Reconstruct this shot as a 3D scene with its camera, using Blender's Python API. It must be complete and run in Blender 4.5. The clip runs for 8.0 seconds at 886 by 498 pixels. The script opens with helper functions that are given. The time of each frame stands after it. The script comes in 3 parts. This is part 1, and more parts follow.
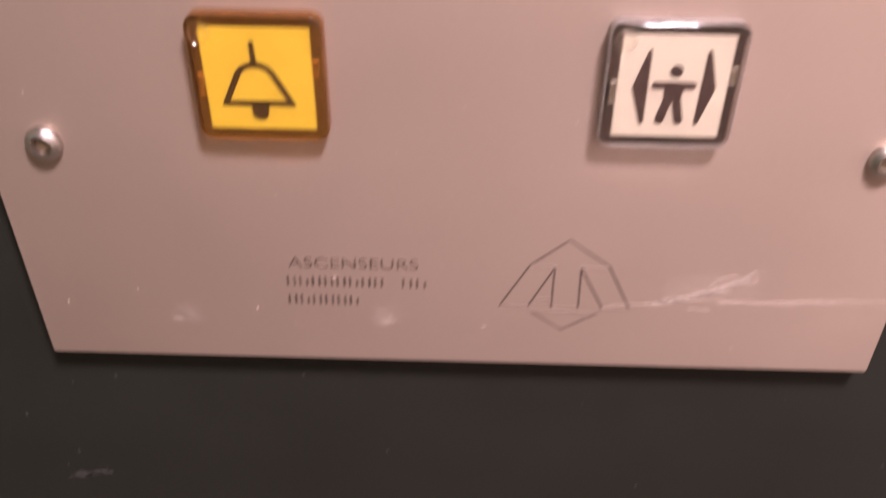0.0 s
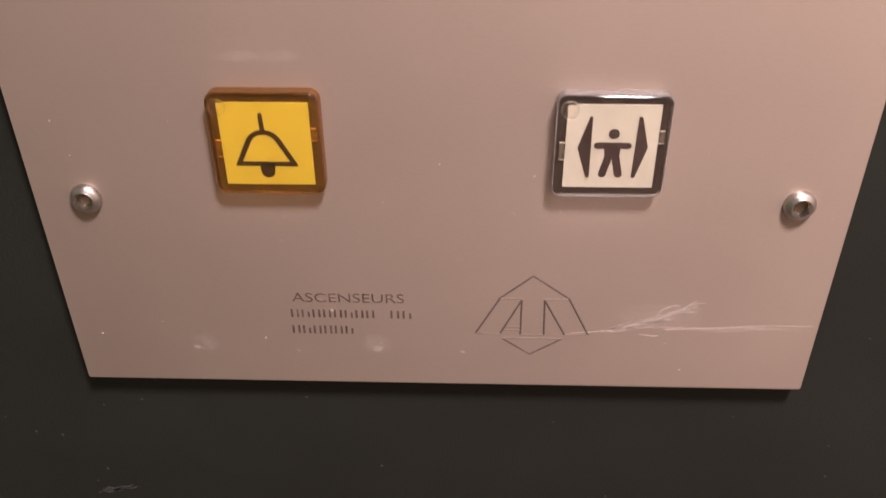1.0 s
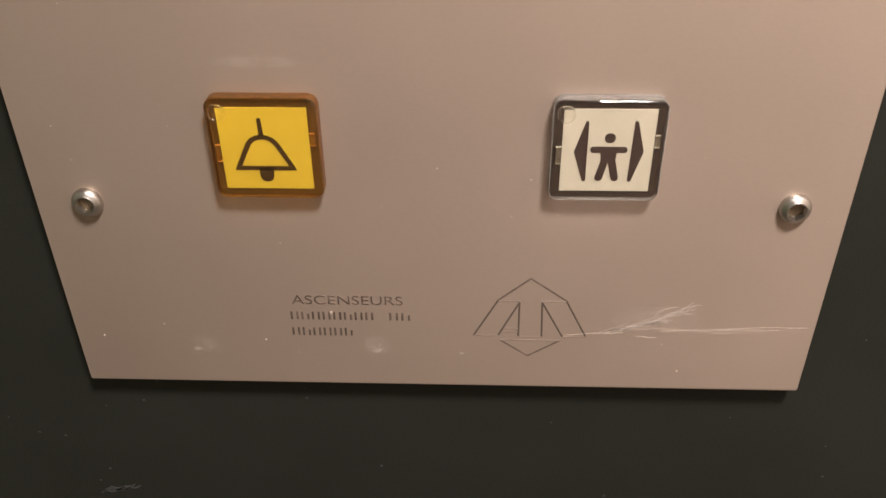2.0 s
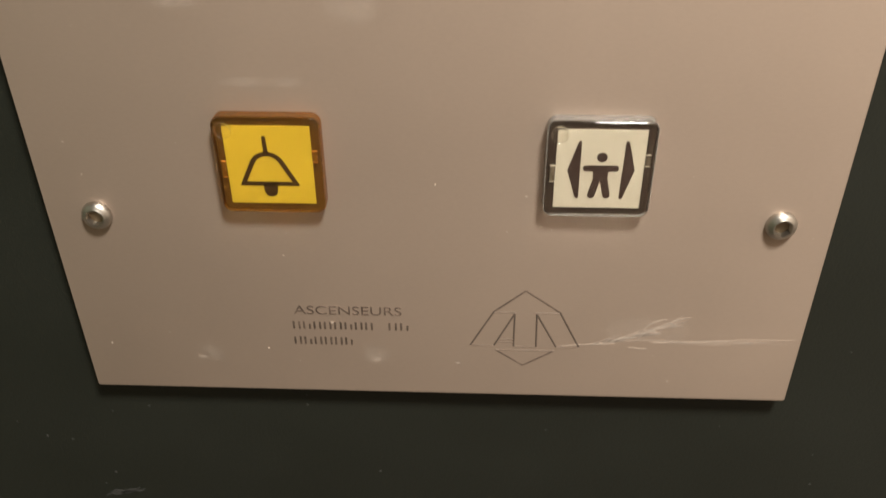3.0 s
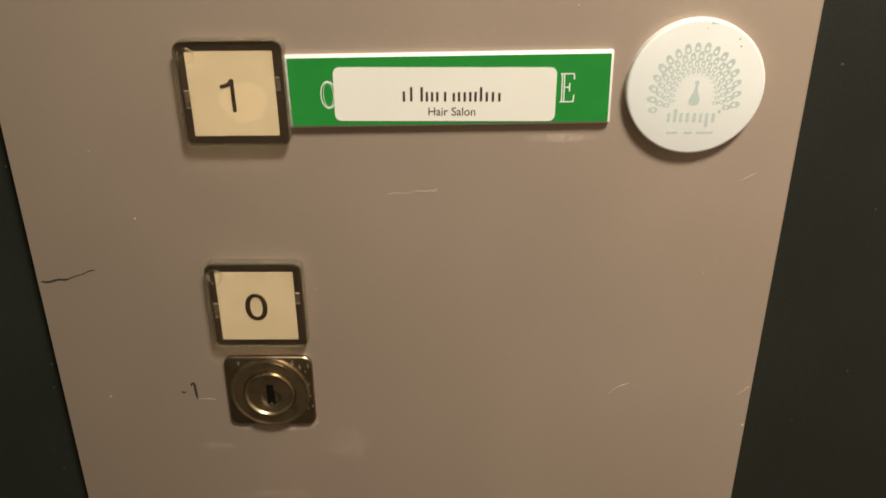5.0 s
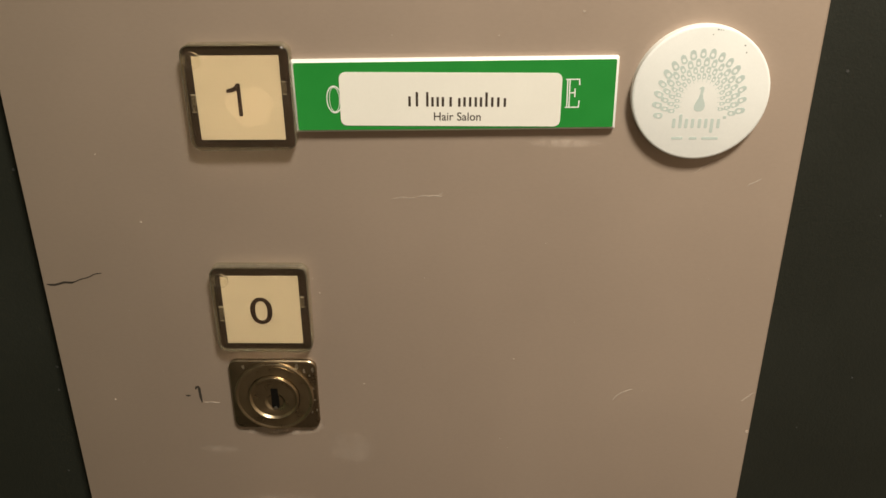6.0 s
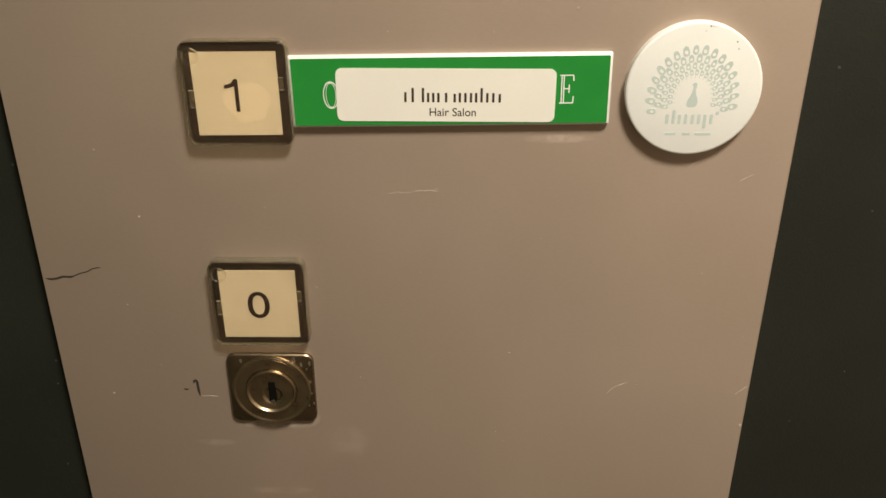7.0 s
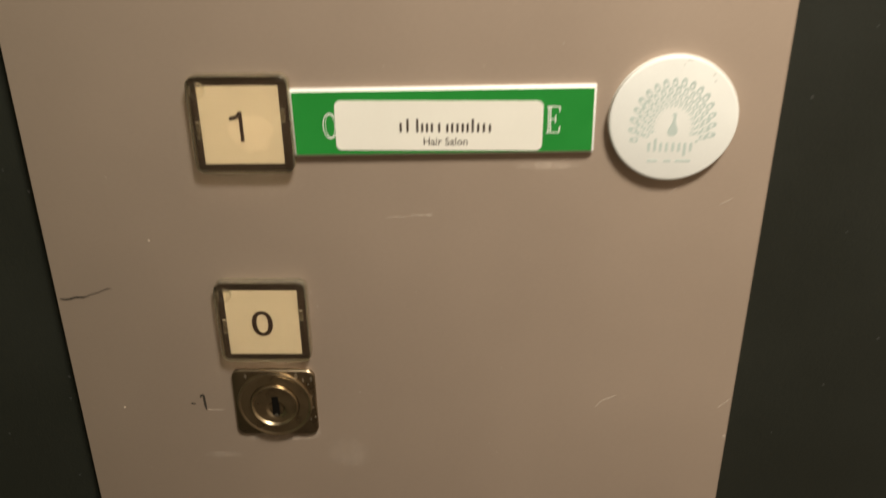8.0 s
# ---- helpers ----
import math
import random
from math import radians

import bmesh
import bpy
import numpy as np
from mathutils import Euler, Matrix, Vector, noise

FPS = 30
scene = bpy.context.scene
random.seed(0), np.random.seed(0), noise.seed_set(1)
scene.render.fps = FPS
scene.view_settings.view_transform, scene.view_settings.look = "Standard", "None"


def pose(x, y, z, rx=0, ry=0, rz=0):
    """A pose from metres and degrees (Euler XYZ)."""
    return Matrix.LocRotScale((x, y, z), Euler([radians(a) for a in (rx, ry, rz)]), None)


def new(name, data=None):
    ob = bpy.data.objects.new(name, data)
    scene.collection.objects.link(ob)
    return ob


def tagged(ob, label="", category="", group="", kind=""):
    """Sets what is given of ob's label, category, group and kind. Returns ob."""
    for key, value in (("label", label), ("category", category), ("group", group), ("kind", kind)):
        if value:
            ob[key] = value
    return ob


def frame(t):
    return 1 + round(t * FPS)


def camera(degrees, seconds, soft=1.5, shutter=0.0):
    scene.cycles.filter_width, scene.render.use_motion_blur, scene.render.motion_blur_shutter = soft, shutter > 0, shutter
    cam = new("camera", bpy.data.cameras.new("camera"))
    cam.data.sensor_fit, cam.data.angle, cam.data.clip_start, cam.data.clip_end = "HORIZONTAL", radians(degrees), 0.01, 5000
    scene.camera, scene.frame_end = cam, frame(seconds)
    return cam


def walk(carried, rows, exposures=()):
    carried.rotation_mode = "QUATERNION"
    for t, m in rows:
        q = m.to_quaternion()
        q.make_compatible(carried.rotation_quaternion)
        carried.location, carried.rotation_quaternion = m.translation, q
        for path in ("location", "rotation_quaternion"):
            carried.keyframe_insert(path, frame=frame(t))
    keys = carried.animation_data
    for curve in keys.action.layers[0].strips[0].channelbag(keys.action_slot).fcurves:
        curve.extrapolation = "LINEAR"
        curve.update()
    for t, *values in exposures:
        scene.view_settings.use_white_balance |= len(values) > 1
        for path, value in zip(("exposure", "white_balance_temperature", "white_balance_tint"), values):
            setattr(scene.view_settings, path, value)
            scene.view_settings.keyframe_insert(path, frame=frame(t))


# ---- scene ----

cam = camera(54.26, 8.0, soft=1.5, shutter=1.0)

# One unit is the side of a button's label card, 23 mm. The panel's face is the plane y = 0,
# and the camera looks along +y. Rows: seconds, place in units, yaw, pitch, roll.
U = 0.023
X0, Z0 = 0.2456, 1.30
ROWS = [
    (0.0, -0.262, -7.375, 3.072, 1.24, -36.06, 0.62),
    (0.1, -0.151, -7.470, 3.183, 1.57, -35.27, 0.50),
    (0.2, -0.101, -7.695, 3.397, 1.11, -34.95, 0.69),
    (0.3, 0.070, -8.056, 3.604, 1.23, -34.83, 0.40),
    (0.5, 0.206, -8.462, 3.658, 1.51, -34.42, 0.08),
    (1.0, 0.119, -8.598, 3.916, 2.10, -33.47, -0.41),
    (1.5, 0.125, -8.580, 4.014, 2.40, -33.74, -0.59),
    (1.7, 0.190, -8.585, 4.019, 2.45, -33.68, -0.70),
    (2.8, 0.197, -8.775, 4.221, 2.44, -33.90, -0.39),
    (3.0, 0.244, -8.827, 4.328, 2.51, -33.57, -0.36),
    (3.3, 0.231, -8.966, 4.329, 2.67, -32.22, -0.50),
    (3.5, 0.195, -9.130, 4.806, 2.80, -31.71, -0.66),
    (3.6, 0.319, -9.384, 5.149, 3.29, -30.26, -1.07),
    (3.7, 0.209, -9.391, 5.950, 2.48, -30.45, -0.69),
    (3.8, 0.189, -9.408, 6.829, 2.05, -30.35, -0.46),
    (3.9, 0.292, -9.537, 7.615, 1.86, -29.32, -0.43),
    (4.0, 0.426, -9.603, 8.423, 1.84, -28.90, -0.41),
    (4.1, 0.460, -9.675, 9.027, 1.56, -28.70, -0.42),
    (4.2, 0.423, -9.713, 9.342, 1.21, -28.39, -0.60),
    (4.3, 0.413, -9.745, 9.408, 1.29, -27.95, -0.62),
    (4.5, 0.322, -9.795, 9.412, 0.98, -27.05, -0.57),
    (5.0, 0.357, -9.805, 9.431, 0.51, -26.14, -0.12),
    (5.2, 0.421, -9.827, 9.401, 0.78, -25.72, -0.26),
    (6.3, 0.330, -9.832, 9.463, 0.73, -25.75, 0.10),
    (6.5, 0.363, -9.893, 9.488, 0.69, -25.70, 0.12),
    (7.0, 0.390, -9.937, 9.432, 0.73, -25.89, 0.08),
    (7.5, 0.476, -10.032, 9.523, 1.02, -25.93, -0.09),
    (7.8, 0.412, -10.134, 9.740, 0.70, -26.22, -0.19),
    (8.0, 0.518, -10.343, 9.860, 1.00, -25.53, -0.26),
]


def W(x, z, d=0.0):
    """The world place of a point of the panel: units across and up, and units out from its face."""
    return Vector(((x + X0) * U, -d * U, Z0 + z * U))


def eye_pose(x, y, z, yaw, pitch, roll):
    return pose((x + X0) * U, y * U, Z0 + z * U, 0, 0, yaw) @ pose(0, 0, 0, 90 + pitch) @ pose(0, 0, 0, 0, 0, roll)


EXPOSURES = [
    (0.0, 1.09, 6230, 50), (0.5, 0.78, 6170, 51), (1.0, 0.77, 6150, 37), (1.5, 0.75, 6120, 26), (3.0, 0.66, 6220, 13), (3.5, 0.76, 6200, 8),
    (4.0, 0.60, 6280, 9), (4.5, 0.03, 6480, 12), (5.0, -0.14, 6690, 11), (6.5, -0.14, 6720, 11), (8.0, -0.14, 6720, 11),
]
walk(cam, [(t, eye_pose(*row)) for t, *row in ROWS], EXPOSURES)

# ---- light: a round warm ceiling light, and the dim bounce of the closed cabin ----
LAMP, LAMP_SIZE = (0.225, -0.39, 2.07), 0.17
world = bpy.data.worlds.new("world")
scene.world = world
world.use_nodes = True
world.node_tree.nodes["Background"].inputs[0].default_value = (0.02, 0.018, 0.016, 1)
lamp_data = bpy.data.lights.new("ceiling_lamp_light", "AREA")
lamp_data.shape, lamp_data.size, lamp_data.energy, lamp_data.color = "DISK", LAMP_SIZE, 12.95, (1.0, 0.94, 0.795)
lamp = new("ceiling_lamp_light", lamp_data)
lamp.matrix_world = pose(*LAMP)


# ---- materials ----
def material(name, base, rough=0.5, metal=0.0, vary=0.12, scale=60.0, bump=0.0, bump_scale=400.0, stretch=(1, 1, 1),
             ior=1.5, clear=0.0, rough_vary=0.1, coat=0.0):
    """A Principled surface, with stains and grain in colour, gloss and relief at two scales."""
    m = bpy.data.materials.new(name)
    m.use_nodes = True
    nt = m.node_tree
    n, link = nt.nodes, nt.links.new
    b = n["Principled BSDF"]
    b.inputs["Base Color"].default_value = (*base, 1)
    b.inputs["Roughness"].default_value = rough
    b.inputs["Metallic"].default_value = metal
    b.inputs["IOR"].default_value = ior
    b.inputs["Transmission Weight"].default_value = clear
    b.inputs["Coat Weight"].default_value = coat
    if clear > 0 and vary == 0:
        return m
    tc, mp = n.new("ShaderNodeTexCoord"), n.new("ShaderNodeMapping")
    mp.inputs["Scale"].default_value = stretch
    link(tc.outputs["Object"], mp.inputs["Vector"])
    coarse, fine = n.new("ShaderNodeTexNoise"), n.new("ShaderNodeTexNoise")
    for tex, s, detail in ((coarse, scale, 4), (fine, bump_scale, 6)):
        tex.inputs["Scale"].default_value, tex.inputs["Detail"].default_value = s, detail
    link(tc.outputs["Object"], coarse.inputs["Vector"])
    link(mp.outputs["Vector"], fine.inputs["Vector"])
    both = n.new("ShaderNodeMix")
    both.data_type = "FLOAT"
    both.inputs[0].default_value = 0.4
    link(coarse.outputs["Fac"], both.inputs[2])
    link(fine.outputs["Fac"], both.inputs[3])
    ramp = n.new("ShaderNodeMapRange")
    ramp.inputs[1].default_value, ramp.inputs[2].default_value = 0.3, 0.7
    ramp.inputs[3].default_value, ramp.inputs[4].default_value = 1 - vary, 1 + vary
    link(both.outputs[0], ramp.inputs[0])
    tint = n.new("ShaderNodeVectorMath")
    tint.operation = "SCALE"
    tint.inputs[0].default_value = base
    link(ramp.outputs[0], tint.inputs["Scale"])
    link(tint.outputs[0], b.inputs["Base Color"])
    gloss = n.new("ShaderNodeMapRange")
    gloss.inputs[1].default_value, gloss.inputs[2].default_value = 0.3, 0.7
    gloss.inputs[3].default_value, gloss.inputs[4].default_value = max(rough - rough_vary, 0.02), min(rough + rough_vary, 1)
    link(both.outputs[0], gloss.inputs[0])
    link(gloss.outputs[0], b.inputs["Roughness"])
    if bump:
        bp = n.new("ShaderNodeBump")
        bp.inputs["Strength"].default_value, bp.inputs["Distance"].default_value = bump, 0.0003
        link(fine.outputs["Fac"], bp.inputs["Height"])
        link(bp.outputs[0], b.inputs["Normal"])
    return m



def see_through(m, share, tint):
    """Lets a share of the light pass straight through a clear plastic."""
    nt = m.node_tree
    mix, clear = nt.nodes.new("ShaderNodeMixShader"), nt.nodes.new("ShaderNodeBsdfTransparent")
    clear.inputs[0].default_value = (*tint, 1)
    mix.inputs[0].default_value = share
    nt.links.new(nt.nodes["Principled BSDF"].outputs[0], mix.inputs[1])
    nt.links.new(clear.outputs[0], mix.inputs[2])
    nt.links.new(mix.outputs[0], nt.nodes["Material Output"].inputs[0])
    return m


M_PANEL = material("satin_panel_metal", (0.44, 0.345, 0.28), 0.46, 0.45, 0.045, 17.0, 0.05, 1300.0, (0.45, 1, 1.0), rough_vary=0.06)
M_WALL = material("charcoal_laminate", (0.0136, 0.0152, 0.0112), 0.55, 0.0, 0.12, 18.0, 0.25, 1400.0)
M_WALL.node_tree.nodes["Principled BSDF"].inputs["Specular IOR Level"].default_value = 0.38
# colours of the unseen cabin sides, set for the light they throw back
M_CABIN = material("unseen_warm_bounce", (0.60, 0.50, 0.41), 0.5, 0.0, 0.08, 6.0, 0.1, 300.0)
M_REAR = material("unseen_brown_bounce", (0.38, 0.31, 0.25), 0.5, 0.0, 0.08, 6.0, 0.1, 300.0)
M_SIDE = material("unseen_grey_green_bounce", (0.15, 0.175, 0.115), 0.5, 0.0, 0.08, 6.0, 0.1, 300.0)
M_FLOOR = material("unseen_floor_bounce", (0.24, 0.20, 0.165), 0.6, 0.0, 0.2, 20.0, 0.3, 500.0)
M_STEEL = material("stainless_steel", (0.47, 0.44, 0.40), 0.38, 1.0, 0.06, 300.0, 0.05, 2500.0)
M_NICKEL = material("worn_nickel", (0.38, 0.30, 0.20), 0.32, 1.0, 0.10, 250.0, 0.06, 2500.0)
# the nickel again, with dark reflections and recess shade put into its colour
M_NICKEL_SHADE = material("shaded_nickel", (0.26, 0.205, 0.14), 0.32, 1.0, 0.14, 200.0, 0.08, 2500.0)
M_GLINT = material("bright_plating_glint", (0.85, 0.80, 0.70), 0.30, 1.0, 0.1, 300.0)
M_VOID = material("unlit_keyway", (0.006, 0.005, 0.004), 0.8, 0.0, 0.1, 400.0)
M_VOID.node_tree.nodes["Principled BSDF"].inputs["Specular IOR Level"].default_value = 0.05
# engraving in three tones: glint, deep shade and half shade put into the colour
M_GROOVE_LIT = material("lit_engraved_metal", (0.66, 0.56, 0.50), 0.36, 1.0, 0.05, 300.0)
M_GROOVE_SHADE = material("shaded_engraved_metal", (0.13, 0.098, 0.080), 0.5, 0.3, 0.25, 500.0)
M_ENGRAVED = material("worn_shaded_engraving", (0.24, 0.185, 0.155), 0.42, 0.7, 0.45, 260.0)
M_BLACK = material("black_plastic", (0.020, 0.011, 0.006), 0.45, 0.0, 0.15, 400.0)
M_BROWN = material("dark_brown_plastic", (0.050, 0.021, 0.004), 0.45, 0.0, 0.15, 400.0)
M_CLEAR = material("clear_acrylic", (0.93, 0.92, 0.88), 0.05, 0.0, 0.0, ior=1.42, clear=1.0)
M_SMOKED = material("aged_clear_acrylic", (0.80, 0.76, 0.66), 0.05, 0.0, 0.0, ior=1.42, clear=1.0)
M_AMBER = material("amber_acrylic", (0.98, 0.84, 0.42), 0.05, 0.0, 0.0, ior=1.42, clear=1.0)

M_CLEAR_RIM = see_through(material("clear_acrylic_rim", (0.96, 0.95, 0.92), 0.14, 0.0, 0.0, ior=1.49, clear=0.88), 0.4, (0.84, 0.81, 0.79))
M_SMOKED_RIM = see_through(material("aged_acrylic_rim", (0.92, 0.88, 0.76), 0.12, 0.0, 0.0, ior=1.49, clear=0.90), 0.4, (0.90, 0.86, 0.74))
M_AMBER_RIM = see_through(material("amber_acrylic_rim", (0.74, 0.42, 0.13), 0.12, 0.0, 0.0, ior=1.49, clear=0.90), 0.35, (0.72, 0.46, 0.16))
M_CREAM = material("aged_cream_card", (0.455, 0.375, 0.275), 0.6, 0.0, 0.05, 120.0)
M_IVORY = material("ivory_card", (0.325, 0.286, 0.221), 0.6, 0.0, 0.03, 120.0)
M_YELLOW = material("yellow_card", (0.335, 0.263, 0.030), 0.6, 0.0, 0.04, 120.0)
M_INK = material("dark_brown_print", (0.022, 0.009, 0.005), 0.55, 0.0, 0.1, 500.0)
M_CLIP = material("translucent_grey_plastic", (0.19, 0.165, 0.125), 0.25, 0.0, 0.08, 400.0)
M_CLIPDARK = material("smoked_clip_plastic", (0.075, 0.058, 0.038), 0.3, 0.0, 0.15, 400.0)
M_AMBERDARK = material("dark_amber_plastic", (0.10, 0.042, 0.008), 0.3, 0.0, 0.15, 400.0)
M_AMBERCLIP = material("translucent_amber_plastic", (0.24, 0.10, 0.025), 0.25, 0.0, 0.08, 400.0)
M_WHITE = material("white_plastic", (0.77, 0.770, 0.75), 0.45, 0.0, 0.03, 90.0, 0.04, 1500.0)
M_PAPER = material("white_paper_label", (0.79, 0.765, 0.705), 0.55, 0.0, 0.02, 90.0, 0.05, 1500.0)
M_GREEN = material("green_engraving_laminate", (0.012, 0.235, 0.035), 0.42, 0.0, 0.06, 120.0, 0.04, 1500.0)
M_TEAL = material("pale_grey_green_print", (0.50, 0.575, 0.555), 0.55, 0.0, 0.05, 300.0)
M_PRINT = material("dark_brown_label_print", (0.045, 0.030, 0.022), 0.55, 0.0, 0.1, 500.0)
M_SCRATCH = see_through(material("bare_metal_scratch", (0.68, 0.59, 0.51), 0.4, 0.15, 0.15, 800.0), 0.35, (1, 1, 1))
M_HAIR = see_through(material("hairline_bare_metal", (0.66, 0.57, 0.50), 0.4, 0.3, 0.15, 800.0), 0.5, (1, 1, 1))


def stain(name, base, strength, grain=420.0, rough=0.55):
    """A dried stain, dense in its middle, thin and broken towards its border."""
    m = material(name, base, rough, 0.1, 0.08, 300.0)
    nt = m.node_tree
    n, link = nt.nodes, nt.links.new
    tc, xyz, tex = n.new("ShaderNodeTexCoord"), n.new("ShaderNodeSeparateXYZ"), n.new("ShaderNodeTexNoise")
    link(tc.outputs["Generated"], xyz.inputs[0])
    link(tc.outputs["Object"], tex.inputs["Vector"])
    tex.inputs["Scale"].default_value, tex.inputs["Detail"].default_value = grain, 5

    def calc(kind, a, b):
        node = n.new("ShaderNodeMath")
        node.operation = kind
        for socket, value in zip(node.inputs, (a, b)):
            if isinstance(value, (int, float)):
                socket.default_value = value
            else:
                link(value, socket)
        return node.outputs[0]

    dx, dz = (calc("POWER", calc("ABSOLUTE", calc("MULTIPLY_ADD", xyz.outputs[k], 2.0), 0), 2.5) for k in (0, 2))
    for socket in (dx, dz):
        socket.node.inputs[0].links[0].from_node.inputs[0].links[0].from_node.inputs[2].default_value = -1.0
    dense = calc("MAXIMUM", calc("SUBTRACT", 1.0, calc("ADD", dx, dz)), 0.0)
    broken = n.new("ShaderNodeMapRange")
    broken.inputs[1].default_value, broken.inputs[2].default_value = 0.35, 0.62
    broken.inputs[3].default_value, broken.inputs[4].default_value = 0.15, 1.0
    link(tex.outputs["Fac"], broken.inputs[0])
    cover = calc("MULTIPLY", calc("MULTIPLY", dense, broken.outputs[0]), strength)
    mix, clear = n.new("ShaderNodeMixShader"), n.new("ShaderNodeBsdfTransparent")
    link(cover, mix.inputs[0])
    link(clear.outputs[0], mix.inputs[1])
    link(n["Principled BSDF"].outputs[0], mix.inputs[2])
    link(mix.outputs[0], n["Material Output"].inputs[0])
    return m


M_SMEAR = stain("dried_residue", (0.80, 0.71, 0.63), 0.30)
M_HAZE = stain("haze_and_glow", (0.66, 0.60, 0.54), 0.12, 160.0)
M_DARKMARK = material("dark_scuff", (0.035, 0.028, 0.022), 0.6, 0.0, 0.2, 800.0)
M_DUST = material("pale_dust", (0.47, 0.385, 0.32), 0.7, 0.0, 0.1, 800.0)
M_SCUFF = material("grey_scuff_on_laminate", (0.048, 0.048, 0.046), 0.6, 0.0, 0.3, 900.0)
M_GLOW = bpy.data.materials.new("lit_opal_glass")
M_GLOW.use_nodes = True
M_GLOW.node_tree.nodes["Principled BSDF"].inputs["Emission Color"].default_value = (1.0, 0.93, 0.79, 1)
M_GLOW.node_tree.nodes["Principled BSDF"].inputs["Emission Strength"].default_value = 6.0


# ---- building helpers ----
def finish(name, verts, faces, mat, parent=None, label="", smooth=35, at=None):
    me = bpy.data.meshes.new(name)
    me.from_pydata([tuple(v) for v in verts], [], faces)
    bm = bmesh.new()
    bm.from_mesh(me)
    bmesh.ops.recalc_face_normals(bm, faces=bm.faces)
    bm.to_mesh(me)
    bm.free()
    if smooth:
        for p in me.polygons:
            p.use_smooth = True
        me.set_sharp_from_angle(angle=radians(smooth))
    me.materials.append(mat)
    ob = new(name, me)
    if parent:
        ob.parent = parent
    if at is not None:
        ob.location = at
    if label:
        tagged(ob, label)
    return ob


def loft(loops, close_first=True, close_last=True):
    """Verts and faces of rings of equal count, given as (x, z, out) in units."""
    n = len(loops[0])
    verts = [(x * U, -d * U, z * U) for ring in loops for x, z, d in ring]
    faces = [(i * n + j, i * n + (j + 1) % n, (i + 1) * n + (j + 1) % n, (i + 1) * n + j)
             for i in range(len(loops) - 1) for j in range(n)]
    if close_first:
        faces.append(tuple(range(n)))
    if close_last:
        faces.append(tuple((len(loops) - 1) * n + j for j in range(n)))
    return verts, faces


def rounded(w, h, r, d, steps=6, cx=0.0, cz=0.0):
    """A rounded rectangle's ring at d units out."""
    out = []
    for qx, qz, a0 in ((1, 1, 0), (-1, 1, 90), (-1, -1, 180), (1, -1, 270)):
        for k in range(steps):
            a = radians(a0 + 90 * k / (steps - 1))
            out.append((cx + qx * (w / 2 - r) + r * math.cos(a), cz + qz * (h / 2 - r) + r * math.sin(a), d))
    return out


def circle(r, d, n=48, cx=0.0, cz=0.0, a0=0.0):
    return [(cx + r * math.cos(2 * math.pi * k / n + a0), cz + r * math.sin(2 * math.pi * k / n + a0), d) for k in range(n)]


def polygon_ring(r, sides, d, n=48, turn=0.0):
    """A regular polygon walked in n steps of angle."""
    out = []
    for k in range(n):
        a = 2 * math.pi * k / n
        b = (a - turn) % (2 * math.pi / sides) - math.pi / sides
        s = r * math.cos(math.pi / sides) / math.cos(b)
        out.append((s * math.cos(a), s * math.sin(a), d))
    return out


def merge(*pieces):
    verts, faces = [], []
    for v, f in pieces:
        k = len(verts)
        verts += v
        faces += [tuple(i + k for i in face) for face in f]
    return verts, faces


def plate(outline, d0, d1):
    """A flat shape (list of x, z in units) with thickness."""
    return loft([[(x, z, d0) for x, z in outline], [(x, z, d1) for x, z in outline]])


def ribbon(points, width, d0, d1, taper=True):
    """A thin stroke along points, of the given width in units."""
    left, right = [], []
    for i, (x, z) in enumerate(points):
        ax, az = points[max(i - 1, 0)]
        bx, bz = points[min(i + 1, len(points) - 1)]
        l = math.hypot(bx - ax, bz - az) or 1
        k = width / 2 * (0.35 if taper and i in (0, len(points) - 1) else 1)
        left.append((x - (bz - az) / l * k, z + (bx - ax) / l * k))
        right.append((x + (bz - az) / l * k, z - (bx - ax) / l * k))
    verts = [(x * U, -d * U, z * U) for d in (d0, d1) for side in (left, right) for x, z in side]
    n = len(points)
    faces = []
    for i in range(n - 1):
        a, b = i, n + i
        faces += [(2 * n + a, 2 * n + a + 1, 2 * n + b + 1, 2 * n + b), (a, a + 1, 2 * n + a + 1, 2 * n + a),
                  (b, b + 1, 2 * n + b + 1, 2 * n + b)]
    faces += [(0, n, 3 * n, 2 * n), (n - 1, 2 * n - 1, 4 * n - 1, 3 * n - 1)]
    return verts, faces


def ridge(a, b, width, height):
    """The two slopes of an engraved line between two points (x, z)."""
    (ax, az), (bx, bz) = a, b
    l = math.hypot(bx - ax, bz - az) or 1
    nx, nz = -(bz - az) / l * width / 2, (bx - ax) / l * width / 2
    verts = [(x * U, -d * U, z * U) for x, z, d in (
        (ax + nx, az + nz, 0.001), (bx + nx, bz + nz, 0.001), (ax, az, height), (bx, bz, height),
        (ax - nx, az - nz, 0.001), (bx - nx, bz - nz, 0.001))]
    return verts, [(0, 1, 3, 2), (2, 3, 5, 4), (0, 2, 4), (1, 5, 3)]


